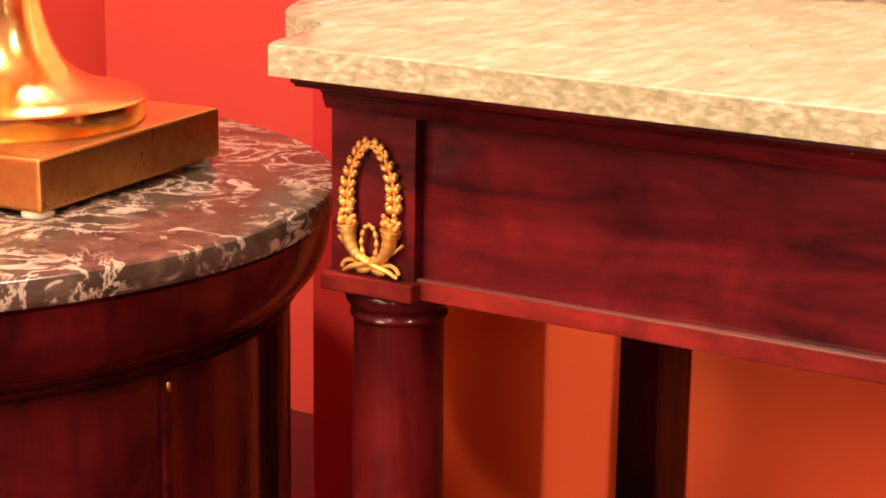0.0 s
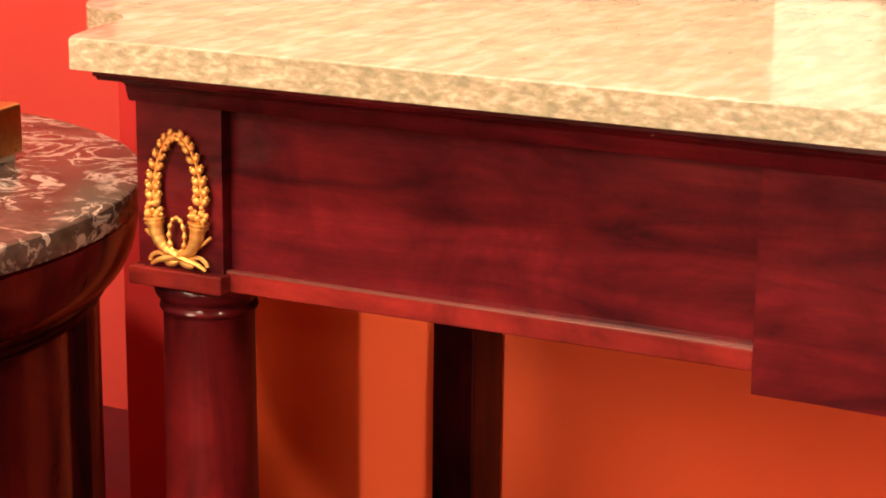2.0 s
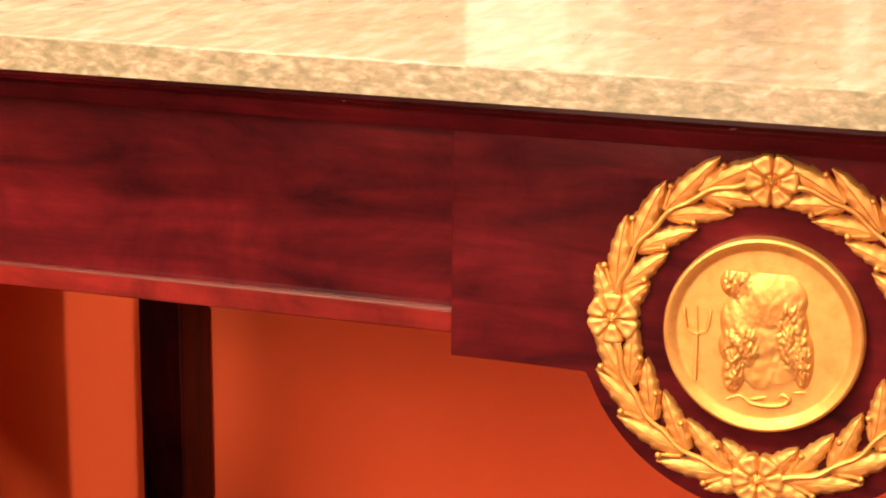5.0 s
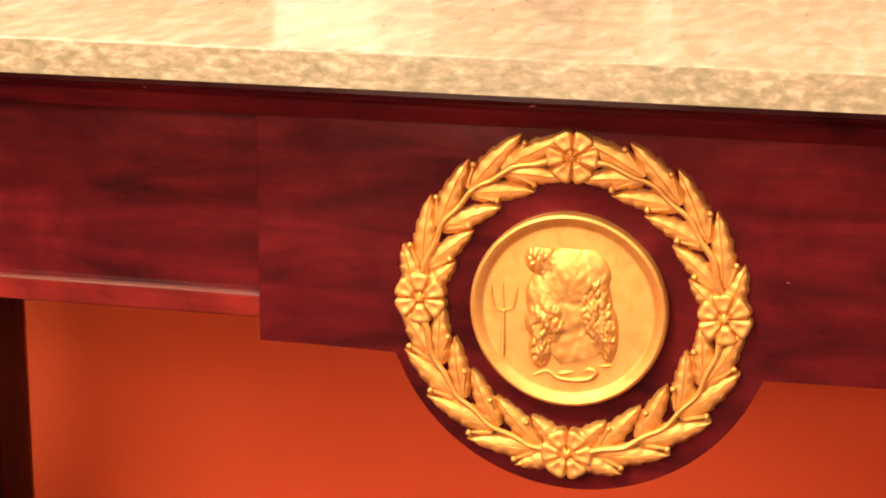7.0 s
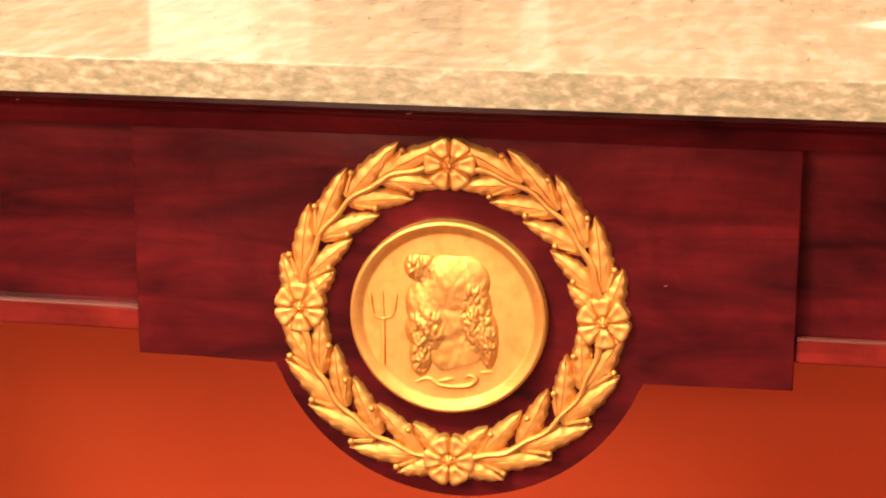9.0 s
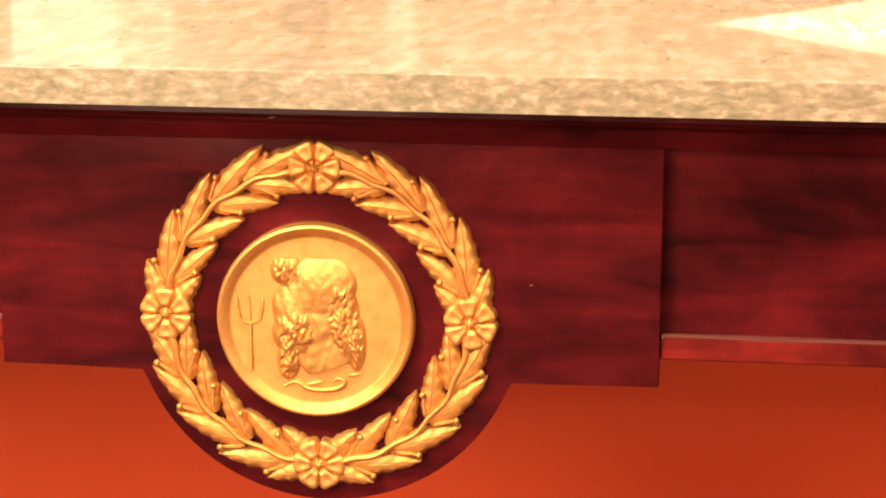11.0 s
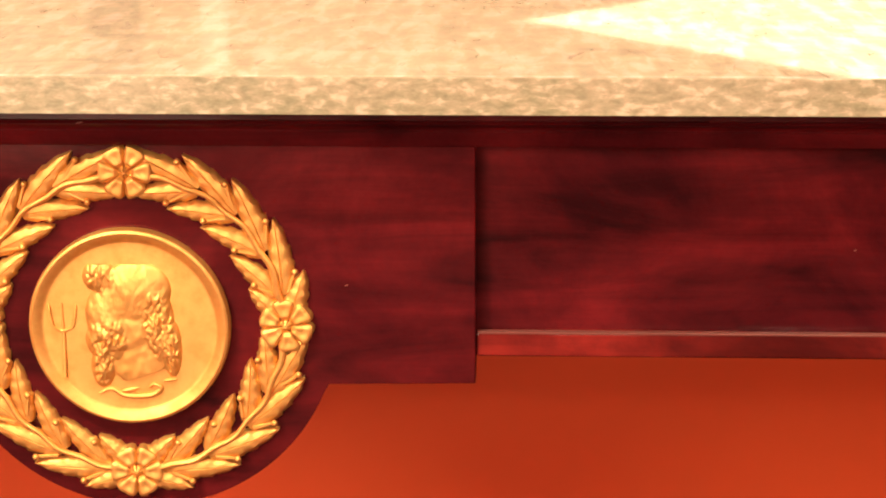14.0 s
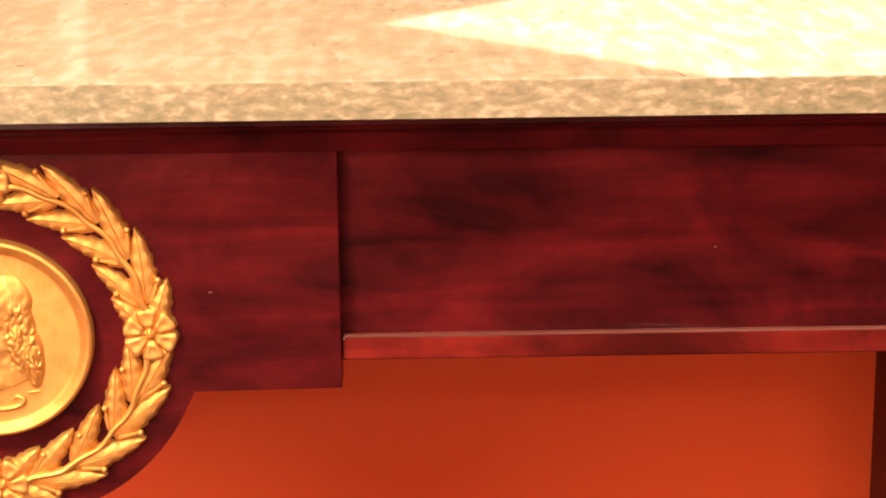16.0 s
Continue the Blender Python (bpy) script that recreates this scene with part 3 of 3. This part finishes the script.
# husk garland and twin horns on the corner blocks
def corner_mount(cx):
    f = FACE - 0.002
    base = bmesh.new()
    # horns
    for s in (-1, 1):
        pts = bend([(cx + s * 0.004, f - 0.004, 0.713), (cx + s * 0.014, f - 0.005, 0.718), (cx + s * 0.0215, f - 0.006, 0.730), (cx + s * 0.0245, f - 0.006, 0.746)], 6)
        tube(base, pts, [0.0034 + 0.0046 * k / (len(pts) - 1) + (0.0006 if k % 3 == 1 else 0.0) for k in range(len(pts))], 10)
        for z, r in ((0.7415, 0.0094), (0.7455, 0.0104)):
            tube(base, [(cx + s * 0.0243, f - 0.006, z), (cx + s * 0.0245, f - 0.006, z + 0.0016)], [r, r], 12)
        tube(base, bend([(cx + s * 0.021, f - 0.004, 0.721), (cx + s * 0.031, f - 0.004, 0.729), (cx + s * 0.036, f - 0.004, 0.7335)], 4), [0.0016] * 9, 6)
        tube(base, bend([(cx - s * 0.004, f - 0.005, 0.714), (cx + s * 0.010, f - 0.005, 0.709), (cx + s * 0.021, f - 0.005, 0.706), (cx + s * 0.030, f - 0.004, 0.701)], 5), [0.0044 - 0.0028 * k / 15 for k in range(16)], 8)
        tube(base, bend([(cx + s * 0.014, f - 0.004, 0.711), (cx + s * 0.022, f - 0.004, 0.7125), (cx + s * 0.029, f - 0.004, 0.7095), (cx + s * 0.032, f - 0.004, 0.7045)], 5), [0.0021] * 16, 6)
        ball(base, (cx + s * 0.008, f - 0.003, 0.7045), (0.0085, 0.0040, 0.003), -0.2 * s, 10, 6)
    loop = [(cx + 0.0085 * math.cos(a), f - 0.006, 0.7315 + 0.0170 * math.sin(a)) for a in (2 * math.pi * k / 72 for k in range(73))]
    tube(base, loop, [0.0019 + 0.0007 * math.cos(k * math.pi / 3) for k in range(73)], 8)
    ob = part("horn_mount", base, GILT, table, "gilt twin horns of plenty with husk garland", True)
    # flower heaps
    r = random.Random(3)
    for s in (-1, 1):
        for k in range(22):
            x, z = r.uniform(-0.0115, 0.0115), r.uniform(0.0, 0.013)
            if abs(x) > 0.0125 - 0.5 * z:
                x *= 0.6
            q = r.uniform(0.0020, 0.0034)
            bm = bmesh.new()
            ball(bm, (cx + s * 0.0248 + x, f - 0.006 - r.uniform(0, 0.004), 0.749 + z), (q, q, q), 0, 7, 5)
            part("flower", bm, GILT, ob, "", True)
        # husks up the arch
        arch = bend([(cx + s * 0.0262, 0, 0.7625), (cx + s * 0.0258, 0, 0.7815), (cx + s * 0.0205, 0, 0.8025), (cx + s * 0.0110, 0, 0.8200), (cx + s * 0.0005, 0, 0.8280)], 10)
        bm = bmesh.new()
        tube(bm, [(p.x, f - 0.003, p.z) for p in arch], [0.0017] * len(arch), 6)
        part("garland_stem", bm, GILT, ob, "", True)
        n = 8
        for k in range(n):
            i = int((len(arch) - 2) * (k + 0.15) / n)
            p, d = arch[i], (arch[i + 1] - arch[i]).normalized()
            a = math.atan2(d.z, d.x)
            q = 0.92 - 0.36 * k / n
            for o in (-1, 1):
                b = a + 0.52 * o
                axis = Vector((math.cos(b), 0, math.sin(b)))
                foot = Vector((p.x - math.sin(a) * o * 0.0022 * q, f - 0.0045, p.z + math.cos(a) * o * 0.0022 * q))
                bm = bmesh.new()
                cup = ((0.0, 0.0014), (0.15, 0.0030), (0.40, 0.0041), (0.65, 0.0040), (0.85, 0.0034), (1.0, 0.0043), (1.04, 0.0030))
                tube(bm, [foot + axis * (0.0098 * q * u) for u, w in cup], [w * q for u, w in cup], 9)
                ball(bm, foot + axis * (0.0103 * q), (0.0026 * q, 0.0020 * q, 0.0024 * q), b, 8, 6)
                part("husk", bm, GILT, ob, "", True)


corner_mount(-0.8195)
corner_mount(0.8195)

# ---- round cabinet with marble top ----
KX, KY, KR = -1.352, 1.324, 0.469
cabinet = thing("round_cabinet", (KX, KY, 0), "round mahogany drum cabinet with brown veined marble top", "cabinet")
part("marble_top", turned([(KR - 0.006, 0.723), (KR - 0.001, 0.7245), (KR, 0.728), (KR, 0.743), (KR - 0.002, 0.7485), (KR - 0.006, 0.75)], KX, KY, 160), ROUGE, cabinet, "dark brown marble with white veins", True)
prof = [(KR - 0.052, 0.622), (KR - 0.047, 0.6245), (KR - 0.050, 0.628), (KR - 0.044, 0.631), (KR - 0.040, 0.636), (KR - 0.044, 0.640), (KR - 0.036, 0.643), (KR - 0.034, 0.648)]
prof += [(KR - 0.034 + 0.027 * math.sin(a), 0.650 + 0.066 * (1 - math.cos(a)) ** 0.9) for a in (math.pi / 2 * k / 9 for k in range(10))]
prof += [(KR - 0.007, 0.7185), (KR - 0.012, 0.7228)]
part("moulding", turned(prof[:8], KX, KY, 160), MAHOGANY_DARK_SHADED, cabinet, "dark turned moulding below the frieze", True)
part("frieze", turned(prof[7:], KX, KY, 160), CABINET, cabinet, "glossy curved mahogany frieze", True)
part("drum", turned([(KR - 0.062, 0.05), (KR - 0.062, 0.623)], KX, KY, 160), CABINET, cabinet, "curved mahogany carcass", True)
part("foot_ring", turned([(KR - 0.03, 0.0), (KR - 0.03, 0.04), (KR - 0.05, 0.055)], KX, KY, 120), MAHOGANY, cabinet, "", True)


def stile(a0, a1, r0, r1):
    n = 8
    pts = [(KX + r1 * math.cos(a), KY + r1 * math.sin(a)) for a in (a0 + (a1 - a0) * k / n for k in range(n + 1))]
    pts += [(KX + r0 * math.cos(a), KY + r0 * math.sin(a)) for a in (a1 + (a0 - a1) * k / n for k in range(n + 1))]
    return slab(pts, 0.06, 0.622, 0.0)


for k in range(5):
    deg = 30 + 72 * k
    part("stile", stile(radians(deg - 8), radians(deg + 8), KR - 0.065, KR - 0.050), MAHOGANY_DARK_SHADED, cabinet, "upright curved stile", True)
    a = radians(-6.0 + 72 * k)
    part("door_bead", stile(a - 0.009, a + 0.009, KR - 0.065, KR - 0.056), MAHOGANY_DEEP, cabinet, "thin upright bead at a door joint", True)
    part("hinge_pin", turned([(0.0018, 0.604), (0.0026, 0.605), (0.0026, 0.611), (0.0018, 0.613)], KX + (KR - 0.055) * math.cos(a), KY + (KR - 0.055) * math.sin(a), 12), BRASS_DULL, cabinet, "small brass pin", True)

# ---- brass lamp on the cabinet ----
LX, LY, LZ = -1.243, 1.400, 0.757
lamp = thing("table_lamp", (LX, LY, 0.75), "polished brass lamp foot on a square plinth", "lamp")
turn_lamp = Matrix.Translation((LX, LY, 0)) @ Matrix.Rotation(radians(6), 4, "Z")
base = box(-0.156, 0.156, -0.156, 0.156, LZ, LZ + 0.053, 0.006, 4)
base.transform(turn_lamp)
part("plinth", base, BRASS_DULL, lamp, "square satin brass plinth")
for sx in (-1, 1):
    for sy in (-1, 1):
        at = turn_lamp @ Vector((sx * 0.138, sy * 0.138, 0))
        part("foot", turned([(0.015, 0.7502), (0.016, 0.753), (0.014, LZ)], at.x, at.y, 20), FELT, lamp, "pale felt pad", True)
stem = [(0.138, 0.804), (0.140, 0.808), (0.140, 0.826), (0.138, 0.828), (0.112, 0.834), (0.086, 0.843), (0.069, 0.853), (0.057, 0.865), (0.048, 0.882), (0.041, 0.902), (0.035, 0.93), (0.031, 0.97), (0.029, 1.02), (0.031, 1.10)]
part("stem", turned([(r, z + 0.006) for r, z in stem], LX, LY, 72), BRASS, lamp, "flared round brass stem", True)

# ---- unseen board added behind the marble top, for its polish to mirror ----
picture = thing("mirrored_board", (0, 2.05, 0.925), "unseen pale board added for the marble top to mirror", "picture")
# Stripe colours imitate the bright and dark bands reflected in the marble.
for x0, x1, paint in ((-0.445, -0.33, WHITE), (-0.33, -0.265, IVORY), (-0.265, -0.20, BUFF), (-0.155, -0.10, GREY), (-0.034, -0.004, IVORY)):
    part("mirrored_stripe", box(x0, x1, 2.0350, 2.0382, 0.927, 1.718), paint, picture, "upright stripe painted to show as a reflection in the marble")
part("board_face", box(-1.32, 1.16, 2.038, 2.055, 0.925, 1.72), BOARD_CREAM, picture, "pale cream face of the added board")
for x0, x1, z0, z1 in ((-1.32, 1.19, 1.72, 1.75), (1.16, 1.19, 0.925, 1.72)):
    part("board_trim", box(x0, x1, 2.025, 2.058, z0, z1, 0.004), GILT, picture, "gilt trim of the added board")

# ---- unseen mask added round the downlight, shaping its pool on the marble ----
light_mask = thing("pool_shaping_mask", (0.61, 1.645, 2.7), "unseen black mask that cuts the downlight to a square pool", "downlight")
BLACK = painted("black_metal", (0.03, 0.028, 0.026), (0.02, 0.02, 0.02), 0.4)


def collar(outer, inner, z0, z1):
    """A flat or tall ring between two closed outlines with the same count of points."""
    bm = bmesh.new()
    loops = [[bm.verts.new((x, y, z)) for x, y in line] for line, z in ((outer, z0), (outer, z1), (inner, z1), (inner, z0))]
    n = len(outer)
    for a, b in zip(loops, loops[1:] + loops[:1]):
        for k in range(n):
            bm.faces.new((a[k], a[(k + 1) % n], b[(k + 1) % n], b[k]))
    return bm


def around(rx, ry, steps=40, square=False):
    pts = []
    for k in range(steps):
        a = 2 * math.pi * k / steps
        c, q = math.cos(a), math.sin(a)
        d = abs(c) + abs(q) if square else 1.0
        pts.append((0.61 + rx * c / d, 1.645 + ry * q / d))
    return pts


part("mask_tube", collar(around(0.105, 0.105), around(0.100, 0.100), 2.414, 2.698), BLACK, light_mask)
part("aperture_plate", collar(around(0.1, 0.1), around(0.0359, 0.0425, square=True), 2.418, 2.422), BLACK, light_mask, "black mask plate with a square hole")
